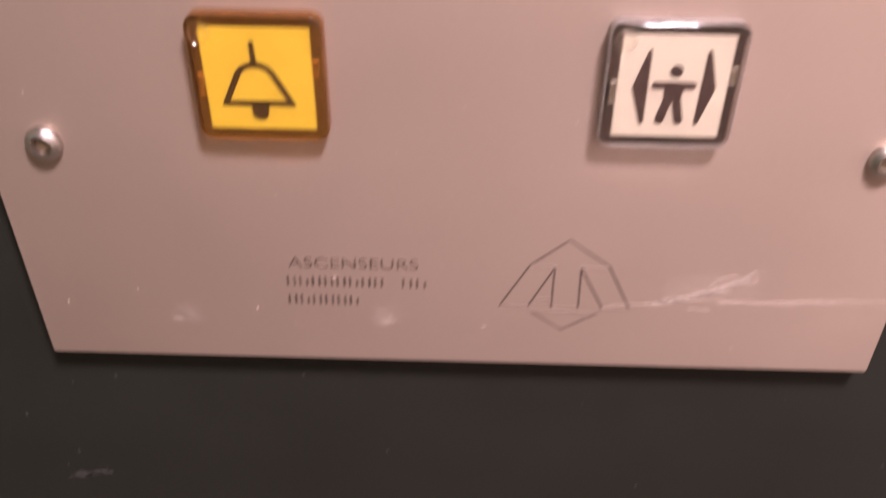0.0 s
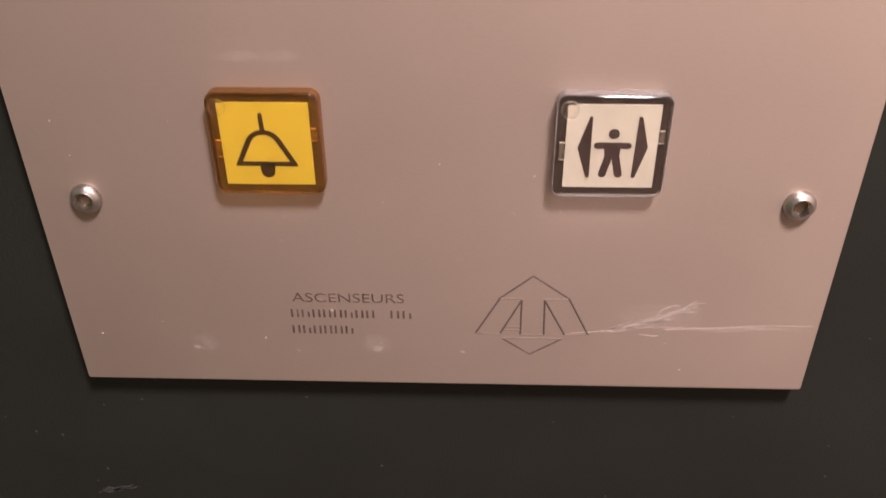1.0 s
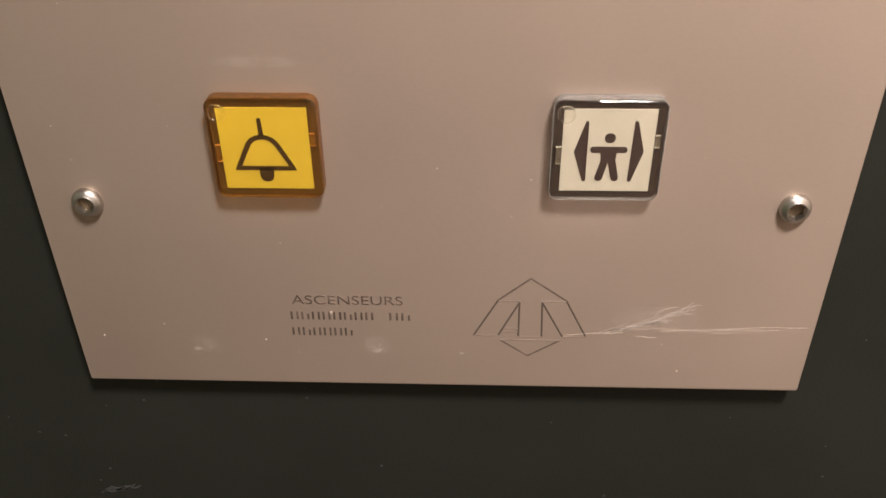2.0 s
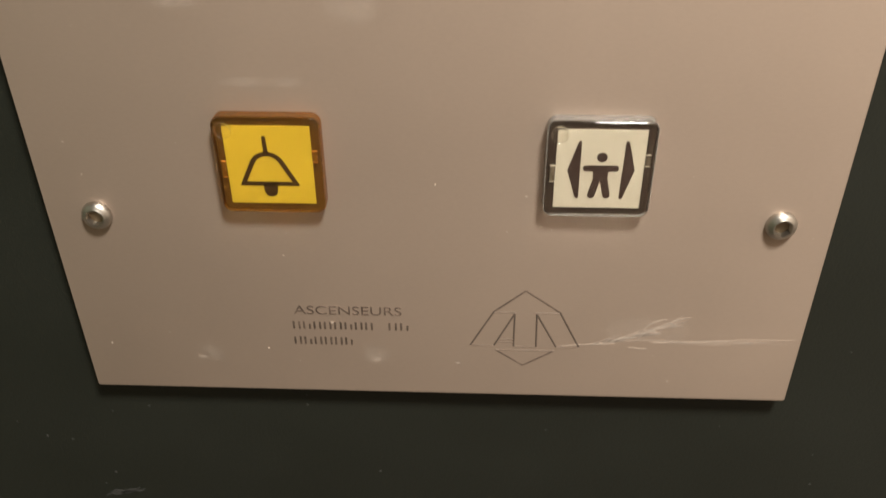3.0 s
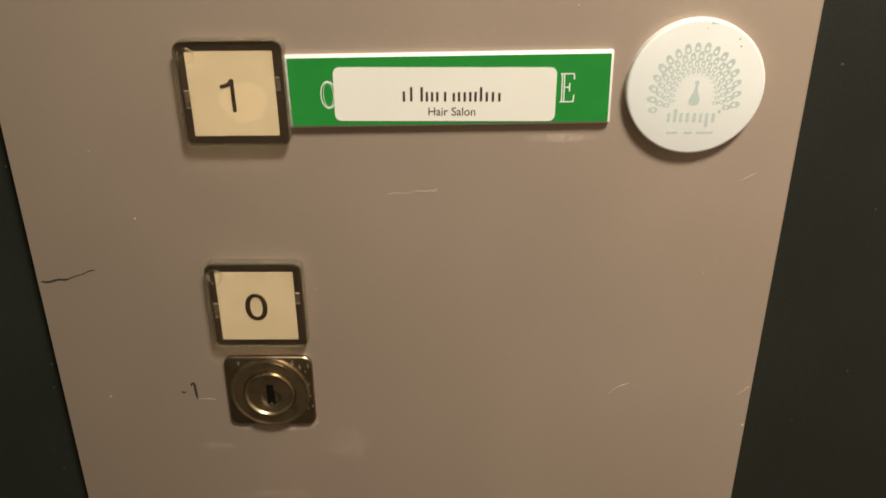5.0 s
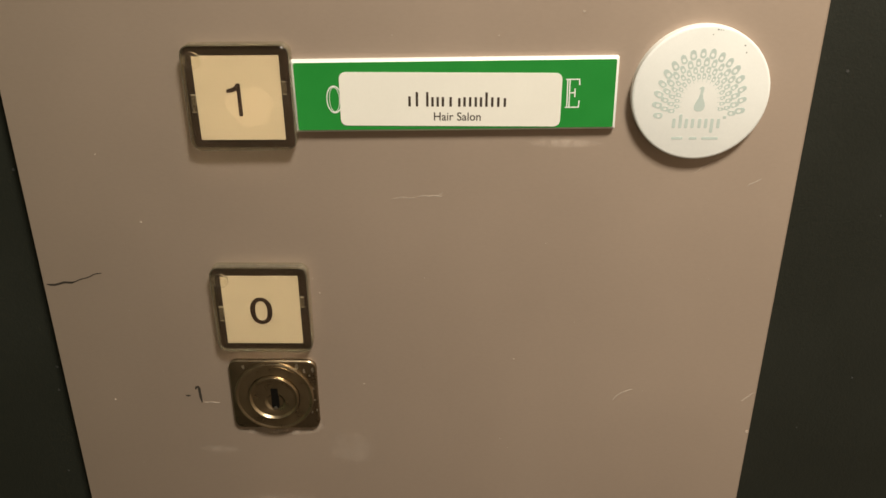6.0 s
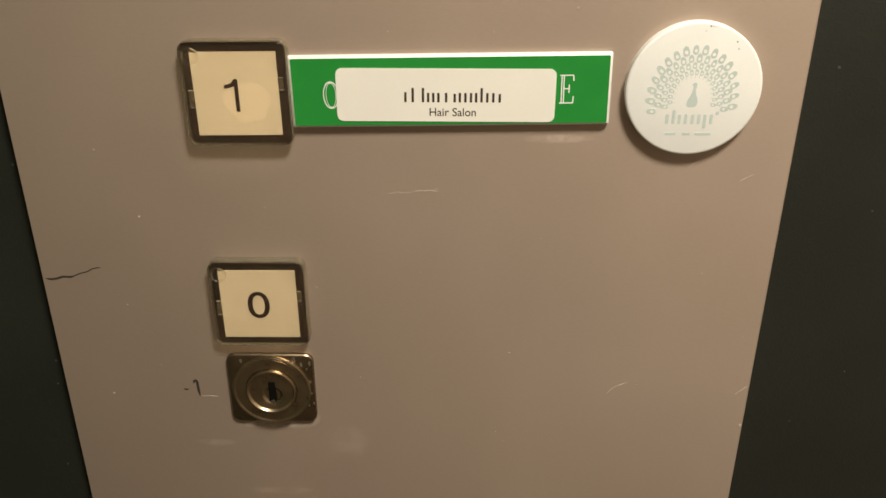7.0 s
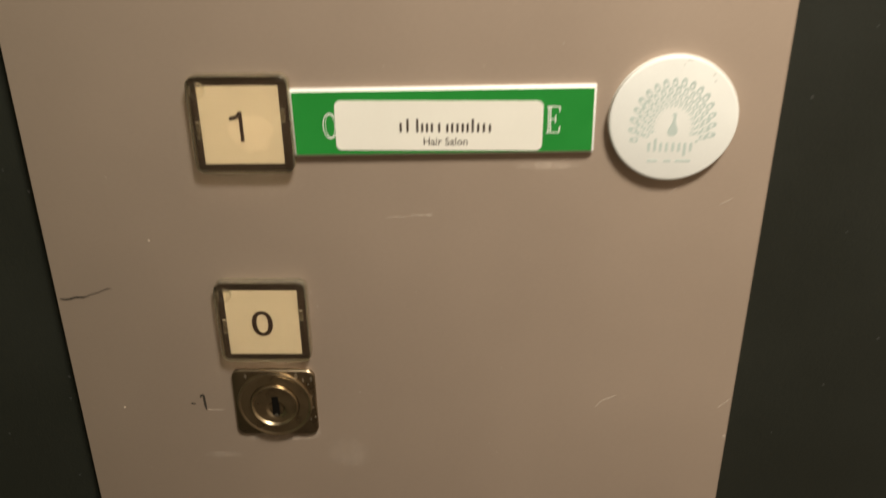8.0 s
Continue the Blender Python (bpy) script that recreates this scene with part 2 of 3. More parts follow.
def letters(text, height, width, d0, d1, cx=0.0, cz=0.0, bold=0.0, slope=0.0):
    """Verts and faces of words in the built-in font, fitted to a box centred at cx, cz, in units."""
    cu = bpy.data.curves.new("words", "FONT")
    cu.body, cu.size, cu.extrude, cu.offset, cu.bevel_depth, cu.resolution_u = text, 1.0, 0.01, bold, slope, 5
    ob = new("words", cu)
    me = bpy.data.meshes.new_from_object(ob.evaluated_get(bpy.context.evaluated_depsgraph_get()))
    co = np.array([v.co[:] for v in me.vertices])
    lo, hi = co.min(0), co.max(0)
    span = np.maximum(hi - lo, 1e-6)
    verts = [((cx + (x - (lo[0] + hi[0]) / 2) / span[0] * width) * U,
              -(d0 + (z - lo[2]) / span[2] * (d1 - d0)) * U,
              (cz + (y - (lo[1] + hi[1]) / 2) / span[1] * height) * U) for x, y, z in co]
    faces = [tuple(p.vertices) for p in me.polygons]
    bpy.data.objects.remove(ob)
    bpy.data.curves.remove(cu)
    bpy.data.meshes.remove(me)
    return verts, faces


def thing(name, x, z, label, category, group="", kind="", d=0.0):
    ob = new(name)
    ob.empty_display_size = 0.01
    ob.location = W(x, z, d)
    return tagged(ob, label, category, group, kind)


def part(name, shape, mat, parent, label="", smooth=35):
    return finish(name, *shape, mat, parent, label, smooth)


def box(name, lo, hi, mat, label, category="wall"):
    (x0, y0, z0), (x1, y1, z1) = lo, hi
    verts = [(x, y, z) for x in (x0, x1) for y in (y0, y1) for z in (z0, z1)]
    faces = [(0, 1, 3, 2), (4, 6, 7, 5), (0, 4, 5, 1), (2, 3, 7, 6), (0, 2, 6, 4), (1, 5, 7, 3)]
    return tagged(finish(name, verts, faces, mat, smooth=0), label, category, kind="structure")


# ---- the lift cabin ----
WALL_Y = 0.0046
wall_north = box("wall_north", (-0.62, WALL_Y, 0), (0.70, WALL_Y + 0.06, 2.1), M_WALL,
                 "charcoal laminate cabin wall with faint scuffs and specks")
# unseen sides, floor and ceiling, added to shape bounced light and reflections
box("wall_south", (-0.62, -1.36, 0), (0.70, -1.30, 2.1), M_REAR, "unseen brown wall closing the cabin, added for reflections and fill")
box("wall_west", (-0.68, -1.36, 0), (-0.62, WALL_Y + 0.06, 2.1), M_SIDE, "unseen grey-green wall closing the cabin side, added to dim and tint the left")
box("wall_east", (0.70, -1.36, 0), (0.76, WALL_Y + 0.06, 2.1), M_CABIN, "unseen warm wall closing the cabin side, added for bounced light")
box("floor", (-0.68, -1.36, -0.05), (0.76, WALL_Y + 0.06, 0), M_FLOOR, "unseen cabin floor, added for bounced light", "floor")
box("ceiling", (-0.68, -1.36, 2.1), (0.76, WALL_Y + 0.06, 2.15), M_CABIN, "unseen light cabin ceiling, added for bounced light", "ceiling")

def turned(profile, n=40):
    """A shape turned about z from (radius, height) in metres."""
    verts = [(r * math.cos(2 * math.pi * k / n), r * math.sin(2 * math.pi * k / n), h) for r, h in profile for k in range(n)]
    faces = [(i * n + k, i * n + (k + 1) % n, (i + 1) * n + (k + 1) % n, (i + 1) * n + k)
             for i in range(len(profile) - 1) for k in range(n)]
    return verts, faces


def ceiling_light(x, y, r):
    """A round recessed light: a steel rim round a glowing disc."""
    c = new("ceiling_light")
    c.location = (x, y, 2.1)
    tagged(c, "round warm white ceiling light, switched on", "lamp")
    part("rim", turned([(r, 0), (r + 0.02, 0), (r + 0.02, -0.018), (r + 0.014, -0.024), (r + 0.003, -0.024), (r, -0.018), (r, 0)]), M_STEEL, c)
    part("diffuser", turned([(0.001, -0.012), (r * 0.5, -0.011), (r - 0.001, -0.008), (r - 0.001, -0.002), (0.001, -0.002)]), M_GLOW, c,
         "glowing opal glass disc")


ceiling_light(LAMP[0], LAMP[1], LAMP_SIZE / 2 + 0.005)

# ---- the control panel ----
XL, XR, ZB, ZT = -4.9815, 4.4903, -3.9256, 13.5
PW, PH = XR - XL, ZT - ZB
control_panel = thing("control_panel", (XL + XR) / 2, ZB,
                      "satin metal lift control panel, scratched and specked", "control panel")
CX = (XL + XR) / 2


def on_panel(shape):
    """Moves a shape given in panel units to the panel's own origin."""
    verts, faces = shape
    return [(x - CX * U, y, z - ZB * U) for x, y, z in verts], faces


PROUD = WALL_Y / U
part("face_plate", loft([rounded(PW, PH, 0.03, -PROUD, 4, 0, PH / 2), rounded(PW, PH, 0.03, -0.02, 4, 0, PH / 2),
                         rounded(PW - 0.02, PH - 0.02, 0.025, -0.005, 4, 0, PH / 2), rounded(PW - 0.05, PH - 0.05, 0.02, 0, 4, 0, PH / 2)]),
     M_PANEL, control_panel)

# engraved words and mark
part("engraved_word", on_panel(letters("ASCENSEURS", 0.135, 1.40, 0.001, 0.006, -1.385, -2.516, bold=-0.018, slope=0.010)),
     M_ENGRAVED, control_panel, "thin engraved capital letters")


def engraved_bar(a, z0, z1, step, low):
    """Two upright engraved strokes, standing for one character."""
    shape = merge(ridge((a, z0), (a, z1), 0.028, 0.006), ridge((a + step * 0.55, z0), (a + step * 0.55, z0 + (z1 - z0) * (0.7 if low else 1)), 0.028, 0.006))
    part("engraved_bar", on_panel(shape), M_ENGRAVED, control_panel)


for x0, x1, z0, z1, count in ((-2.11, -1.02, -2.83, -2.71, 8), (-0.85, -0.545, -2.83, -2.71, 2), (-2.115, -1.30, -3.09, -2.965, 6)):
    for k in range(count):
        engraved_bar(x0 + (x1 - x0) * k / count, z0, z1, (x1 - x0) / count, k % 4 == 1)
MARK = [((0.904, -2.147), (0.509, -2.485)), ((0.904, -2.147), (1.356, -2.482)), ((0.509, -2.485), (0.210, -3.047)),
        ((1.356, -2.482), (1.636, -3.050)), ((0.776, -2.515), (0.522, -3.045)), ((0.776, -2.515), (0.778, -3.053)),
        ((1.059, -2.515), (1.075, -3.055)), ((1.059, -2.515), (1.338, -3.051)), ((0.552, -3.125), (0.913, -3.380)),
        ((1.314, -3.120), (0.913, -3.380)), ((0.600, -2.936), (0.778, -2.934)),
        ((0.210, -3.052), (0.522, -3.052)), ((1.338, -3.055), (1.636, -3.055)), ((0.552, -3.118), (1.314, -3.118)),
        ((0.80, -3.06), (1.06, -3.06)), ((0.585, -2.985), (0.778, -2.985)),
        ((0.515, -2.497), (0.79, -2.497)), ((1.04, -2.497), (1.350, -2.494))]
# level strokes painted bright as glints, sloped ones dark as grooves in shade
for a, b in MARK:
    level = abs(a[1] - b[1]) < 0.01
    part("engraved_line", on_panel(ridge(a, b, 0.020 if level else 0.024, 0.006)), M_GROOVE_LIT if level else M_ENGRAVED if min(a[1], b[1]) < -3.1 or max(a[1], b[1]) > -2.2 else M_GROOVE_SHADE,
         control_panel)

# handwritten "-1" beside the lock
part("handwritten_figure", on_panel(merge(
    ribbon([(-3.345, 2.416), (-3.31, 2.410), (-3.272, 2.412)], 0.028, 0, 0.003),
    ribbon([(-3.196, 2.515), (-3.182, 2.55), (-3.155, 2.562), (-3.143, 2.54), (-3.142, 2.46), (-3.137, 2.38), (-3.128, 2.30)], 0.036, 0, 0.003))),
     M_DARKMARK, control_panel, "-1 written by hand in black marker")


def wavy(a, b, wobble, n=9, bend=0.0):
    """A slightly uneven run of points from a to b."""
    (ax, az), (bx, bz) = a, b
    l = math.hypot(bx - ax, bz - az)
    out = []
    for k in range(n):
        f = k / (n - 1)
        s = wobble * noise.noise((ax * 3 + f * 4, az * 5, 0.7)) + bend * math.sin(math.pi * f)
        out.append((ax + (bx - ax) * f - (bz - az) / l * s, az + (bz - az) * f + (bx - ax) / l * s))
    return out


part("dark_scratch", on_panel(merge(ribbon(wavy((-4.93, 4.135), (-4.55, 4.19), 0.03), 0.028, 0, 0.003),
                                    ribbon(wavy((-4.60, 4.18), (-4.19, 4.32), 0.03), 0.013, 0, 0.003))),
     M_DARKMARK, control_panel, "black scratch at the edge")
SCRATCHES = [((1.75, -3.00), (2.10, -2.93), 0.010, 0.0), ((2.05, -2.93), (2.36, -2.86), 0.030, 0.02), ((2.30, -2.84), (2.92, -2.49), 0.014, -0.05),
             ((2.38, -2.90), (2.80, -2.62), 0.012, 0.05), ((2.45, -2.74), (2.72, -2.56), 0.010, 0.05),
             ((2.28, -3.03), (2.52, -3.06), 0.012, 0.0), ((1.40, -3.02), (2.10, -2.98), 0.008, 0.0), ((2.60, -2.95), (4.40, -2.86), 0.004, 0.02),
             ((-0.42, 5.37), (-0.12, 5.385), 0.012, 0.0), ((-0.10, 5.38), (0.20, 5.405), 0.018, 0.02), ((0.13, 5.405), (0.21, 5.45), 0.012, 0.0),
             ((2.525, 2.40), (2.81, 2.58), 0.018, 0.03), ((4.30, 2.40), (4.455, 2.54), 0.016, 0.0), ((3.25, 5.72), (3.60, 5.98), 0.008, 0.03),
             ((-3.10, 2.307), (-2.88, 2.300), 0.014, 0.0), ((3.90, 5.55), (4.05, 5.66), 0.016, 0.0)]
for a, b, w, bend in SCRATCHES:
    part("light_scratch", on_panel(ribbon(wavy(a, b, 0.02, 9, bend), w * 0.6, 0, 0.003)), M_SCRATCH, control_panel)

random.seed(21)
hairs = []
for _ in range(46):
    f = random.random()
    x, z = 1.75 + 1.15 * f, -3.0 + 0.42 * f ** 1.4 + random.uniform(-0.05, 0.05) * (0.4 + f)
    l = random.uniform(0.08, 0.35)
    hairs.append(ribbon(wavy((x, z), (x + l, z + l * random.uniform(0.15, 0.55)), 0.01, 5), 0.012, 0, 0.002))
for _ in range(16):
    x, z = random.uniform(1.9, 4.0), -2.94 + random.uniform(-0.03, 0.04)
    hairs.append(ribbon(wavy((x, z), (x + random.uniform(0.1, 0.4), z + random.uniform(-0.01, 0.02)), 0.01, 5), 0.005, 0, 0.002))
tagged(part("hairline_scuff", on_panel(merge(*hairs)), M_HAIR, control_panel, "fine pale hairline scuffs"), kind="stuff")


def blot(cx, cz, w, h, seed, n=22):
    """An uneven flat patch."""
    out = []
    for k in range(n):
        a = 2 * math.pi * k / n
        f = 1 + 0.35 * noise.noise((seed + math.cos(a) * 1.5, math.sin(a) * 1.5, seed * 0.3))
        out.append((cx + w / 2 * f * math.copysign(abs(math.cos(a)) ** 0.7, math.cos(a)), cz + h / 2 * f * math.copysign(abs(math.sin(a)) ** 0.7, math.sin(a))))
    return [(x * U, -0.004 * U, z * U) for x, z in out], [tuple(range(n))]


for cx, cz, w, h, seed in ((1.64, 6.085, 0.92, 0.11, 2.0), (-1.05, -3.33, 0.20, 0.10, 7.0),
                           (-3.4, -3.35, 0.16, 0.06, 9.0), (-2.10, 1.82, 1.25, 0.13, 12.0), (0.05, -3.36, 0.08, 0.05, 3.0), (-1.56, 1.92, 0.18, 0.16, 4.0)):
    part("dried_smear", on_panel(blot(cx, cz, w, h, seed)), M_SMEAR, control_panel).visible_shadow = False
# wiped haze; the last patch paints the glow above the alarm button's cap
for cx, cz, w, h, seed in ((-1.10, 1.55, 0.62, 0.60, 21.0), (2.45, -2.75, 1.25, 0.40, 22.0), (2.62, -2.66, 0.62, 0.22, 32.0), (3.2, -2.92, 2.3, 0.10, 33.0), (-3.30, -3.30, 0.45, 0.30, 23.0), (-1.05, -3.25, 0.40, 0.36, 24.0),
                           (-2.95, 1.49, 0.62, 0.16, 5.0), (-2.92, 1.50, 0.40, 0.10, 6.0), (-2.1, 0.62, 1.1, 0.14, 27.0)):
    part("haze_and_glow", on_panel(blot(cx, cz, w, h, seed)), M_HAZE, control_panel).visible_shadow = False

random.seed(4)
specks = [plate([(x, z) for x, z, _ in circle(r, 0, 7, random.uniform(-4.7, 4.3), random.uniform(-3.7, 8.6), random.random())], 0, 0.004)
          for r in (random.choice((0.006, 0.007, 0.008, 0.010, 0.014)) for _ in range(34))]
specks += [plate([(x, z) for x, z, _ in circle(r, 0, 8, sx, sz)], 0, 0.006)
           for sx, sz, r in ((4.45, 1.88, 0.024), (-1.60, -2.72, 0.02), (-3.57, 5.03, 0.014), (-1.47, 4.25, 0.010), (1.16, 3.05, 0.011), (-0.87, 2.63, 0.010), (1.78, 7.63, 0.014),
                             (0.84, 7.36, 0.010), (-1.39, 4.04, 0.010), (-3.99, 5.92, 0.009), (-0.37, 7.36, 0.009), (3.60, 4.28, 0.008), (1.50, 4.77, 0.007),
                             (-0.23, -0.64, 0.010), (0.63, -1.27, 0.008), (-2.49, -3.18, 0.011), (-2.13, -1.68, 0.009))]
tagged(part("dust_specks", on_panel(merge(*specks)), M_DUST, control_panel, "pale specks of dust and paint"), kind="stuff")

# marks on the wall below and beside the panel
wall_specks = []
for _ in range(90):
    x, z = random.uniform(-7.5, 7.0), random.uniform(-7.0, 9.0)
    wall_specks.append(plate([(px, pz) for px, pz, _ in circle(random.choice((0.01, 0.014, 0.02)), 0, 7, x, z)], 0, 0.004))


def on_wall(shape):
    verts, faces = shape
    return [(x + X0 * U, y + WALL_Y, z + Z0) for x, y, z in verts], faces


tagged(part("dust_specks", on_wall(merge(*wall_specks)), M_SCUFF, wall_north, "small grey specks"), kind="stuff")
part("scuff", on_wall(merge(*[ribbon(wavy((-5.45 + dx, -6.40 + dz), (-5.0 + dx, -6.31 + dz), 0.05), 0.03, 0, 0.003)
                              for dx, dz in ((0, 0), (0.08, 0.045), (-0.06, -0.04), (0.15, 0.01))])), M_SCUFF, wall_north, "pale grey scuff")


# ---- screws ----
def screw(x, z, turn):
    s = thing("screw", x, z, "stainless button-head screw with hexagon socket in panel", "screw", "panel screws")
    n = 48
    loops = [circle(0.184, 0.0, n), circle(0.184, 0.018, n)]
    for a in (15, 32, 50, 68):
        loops.append(circle(0.095 + 0.089 * math.cos(radians(a)), 0.018 + 0.085 * math.sin(radians(a)), n))
    loops += [circle(0.118, 0.106, n), polygon_ring(0.112, 6, 0.104, n, turn), polygon_ring(0.105, 6, 0.020, n, turn)]
    part("head", loft(loops), M_STEEL, s, smooth=40)
    # the floor's darker colour paints the shade inside the socket
    part("socket_floor", loft([circle(0.096, 0.0215, n), circle(0.05, 0.021, n)], False, True), M_NICKEL_SHADE, s)
    return s


screw(-4.350, -1.12, 0.2)
screw(3.858, -1.107, 0.55)


# ---- push buttons ----
def push_button(x, z, label, card, plastic, rim_plastic, body, clip_mat, clip_body, tilt=0.0, outer=1.224, inner=1.180):
    """A button with a clear cap over a square card; returns the button and its card."""
    b = thing("push_button", x, z, label, "button", "lift buttons")
    b.rotation_euler = (0, radians(tilt), 0)
    part("housing", loft([rounded(inner - 0.01, inner - 0.01, 0.08, 0.0), rounded(inner - 0.01, inner - 0.01, 0.08, 0.100), rounded(inner - 0.024, inner - 0.024, 0.07, 0.112)]), body, b)
    c = part("label_card", loft([rounded(0.99, 0.99, 0.006, 0.112), rounded(0.99, 0.99, 0.006, 0.124)]), card, b, smooth=0)
    part("cap_rim", loft([rounded(inner, inner, 0.085, 0.138), rounded(inner, inner, 0.085, 0.004), rounded(outer, outer, 0.12, 0.004),
                          rounded(outer, outer, 0.12, 0.138), rounded(inner, inner, 0.085, 0.138)], False, False), rim_plastic, b, smooth=50)
    cap = part("cap", loft([
        rounded(outer, outer, 0.12, 0.141), rounded(outer, outer, 0.12, 0.152),
        rounded(outer - 0.008, outer - 0.008, 0.117, 0.158), rounded(outer - 0.044, outer - 0.044, 0.105, 0.177),
        rounded(outer - 0.066, outer - 0.066, 0.098, 0.183), rounded(outer - 0.10, outer - 0.10, 0.09, 0.184)]), plastic, b, smooth=50)
    cap.visible_shadow = False
    dome = [(0.102, 0.1844), (0.102, 0.196), (0.094, 0.204), (0.086, 0.196), (0.081, 0.1875), (0.035, 0.1865)]
    pip = part("moulding_mark", loft([circle(r, d, 32, -0.475, 0.455) for r, d in dome]), M_CLEAR, cap, smooth=60)
    pip.visible_shadow = False
    for side, lo, hi in ((-1, -0.155, 0.045), (1, 0.05, 0.19)):
        part("clip", loft([rounded(0.05, hi - lo, 0.01, 0.09, 3, side * 0.530, (lo + hi) / 2),
                           rounded(0.05, hi - lo, 0.01, 0.128, 3, side * 0.530, (lo + hi) / 2)]), clip_body, b)
        for edge in (lo, hi):
            part("clip_edge", loft([rounded(0.058, 0.013, 0.003, 0.09, 3, side * 0.528, edge), rounded(0.058, 0.013, 0.003, 0.136, 3, side * 0.528, edge)]),
                 clip_mat, b)
    return b, c


CARD = 0.1245
INK = 0.1275
b1, card1 = push_button(-2.139, 6.656, "clear square push button with a cream card numbered 1", M_CREAM, M_SMOKED, M_SMOKED_RIM, M_BLACK, M_CLIP, M_CLIPDARK, -0.6, 1.248, 1.200)
part("numeral", plate([(-0.020, 0.180), (0.018, 0.180), (0.026, 0.172), (0.026, -0.200), (0.018, -0.208), (-0.012, -0.208), (-0.020, -0.200),
                       (-0.020, 0.098), (-0.060, 0.078), (-0.130, 0.070), (-0.138, 0.076), (-0.138, 0.108), (-0.130, 0.114), (-0.075, 0.124), (-0.040, 0.146)], CARD, INK), M_INK, card1, "dark figure 1")
part("worn_patch", plate([(0.12 + 0.27 * math.cos(a / 9 * math.pi) * (1 + 0.15 * math.sin(a)), -0.10 + 0.24 * math.sin(a / 9 * math.pi) * (1 + 0.1 * math.cos(2 * a)))
                          for a in range(18)], 0.1238, 0.1243),
     material("rubbed_cream_card", (0.51, 0.415, 0.305), 0.5, 0, 0.04, 120.0), card1)

b0, card0 = push_button(-2.1285, 3.854, "clear square push button with a cream card numbered 0", M_CREAM, M_SMOKED, M_SMOKED_RIM, M_BLACK, M_CLIP, M_CLIPDARK, -0.3, 1.248, 1.195)
part("numeral", letters("0", 0.395, 0.29, CARD, INK, -0.01, -0.008, 0.001), M_INK, card0, "dark figure 0")

by, cardy = push_button(-2.116, -0.340, "amber square alarm button with a yellow bell card", M_YELLOW, M_AMBER, M_AMBER_RIM, M_BROWN, M_AMBERCLIP, M_AMBERDARK)
bell = [(-0.368, -0.262), (-0.356, -0.225), (-0.212, 0.078), (-0.165, 0.132), (-0.096, 0.166), (-0.028, 0.177), (0.038, 0.166), (0.106, 0.132), (0.152, 0.078),
        (0.312, -0.225), (0.326, -0.262)]
inside = [(-0.290, -0.208), (-0.272, -0.180), (-0.158, 0.054), (-0.124, 0.090), (-0.076, 0.113), (-0.028, 0.120), (0.018, 0.113), (0.066, 0.090), (0.098, 0.054),
          (0.226, -0.180), (0.242, -0.208)]
part("bell_symbol", merge(
    loft([[(x, z, CARD) for x, z in bell], [(x, z, INK) for x, z in bell], [(x, z, INK) for x, z in inside], [(x, z, CARD) for x, z in inside]], False, False),
    plate([(-0.058, 0.36), (-0.048, 0.375), (-0.022, 0.375), (-0.012, 0.36), (-0.002, 0.16), (-0.058, 0.16)], CARD, INK),
    plate([(-0.097, -0.24), (0.062, -0.24)] + [(-0.018 + 0.08 * math.cos(radians(a)), -0.322 + 0.085 * math.sin(radians(a))) for a in range(0, -181, -20)],
          CARD, INK)), M_INK, cardy, "dark bell outline", smooth=0)

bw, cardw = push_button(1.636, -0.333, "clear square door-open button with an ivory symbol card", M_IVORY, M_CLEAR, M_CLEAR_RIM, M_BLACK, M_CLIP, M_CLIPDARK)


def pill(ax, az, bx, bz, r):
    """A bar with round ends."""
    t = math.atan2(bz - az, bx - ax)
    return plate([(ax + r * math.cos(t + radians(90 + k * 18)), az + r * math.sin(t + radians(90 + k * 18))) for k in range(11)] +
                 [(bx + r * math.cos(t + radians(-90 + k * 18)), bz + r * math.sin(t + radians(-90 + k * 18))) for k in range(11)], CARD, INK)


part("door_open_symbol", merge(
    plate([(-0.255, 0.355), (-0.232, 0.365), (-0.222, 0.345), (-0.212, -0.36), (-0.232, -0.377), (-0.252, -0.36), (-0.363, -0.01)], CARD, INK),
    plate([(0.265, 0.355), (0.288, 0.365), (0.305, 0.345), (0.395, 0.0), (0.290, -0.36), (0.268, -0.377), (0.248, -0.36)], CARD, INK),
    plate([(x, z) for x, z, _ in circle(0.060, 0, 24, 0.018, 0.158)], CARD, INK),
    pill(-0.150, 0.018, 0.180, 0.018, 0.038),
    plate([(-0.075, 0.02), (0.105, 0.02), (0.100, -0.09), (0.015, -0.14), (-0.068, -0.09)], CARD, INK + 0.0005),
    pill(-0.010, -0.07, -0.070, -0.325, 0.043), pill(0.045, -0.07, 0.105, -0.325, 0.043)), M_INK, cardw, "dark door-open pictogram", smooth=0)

# ---- key switch ----
lock = thing("key_switch", -2.095, 2.470, "worn nickel key switch with round keyhole cylinder", "lock")
# plate coloured darker than the collar for the dark surroundings it reflects
part("base_plate", loft([rounded(1.19, 1.11, 0.12, 0.0), rounded(1.19, 1.11, 0.12, 0.040), rounded(1.165, 1.085, 0.11, 0.056),
                         rounded(1.12, 1.04, 0.10, 0.060)]), M_NICKEL_SHADE, lock)
N = 64
part("collar", loft([circle(0.540, 0.055, N), circle(0.540, 0.098, N), circle(0.533, 0.112, N), circle(0.520, 0.116, N), circle(0.499, 0.111, N),
                     circle(0.489, 0.105, N), circle(0.358, 0.104, N), circle(0.352, 0.092, N)], False, False), M_NICKEL, lock, smooth=30)
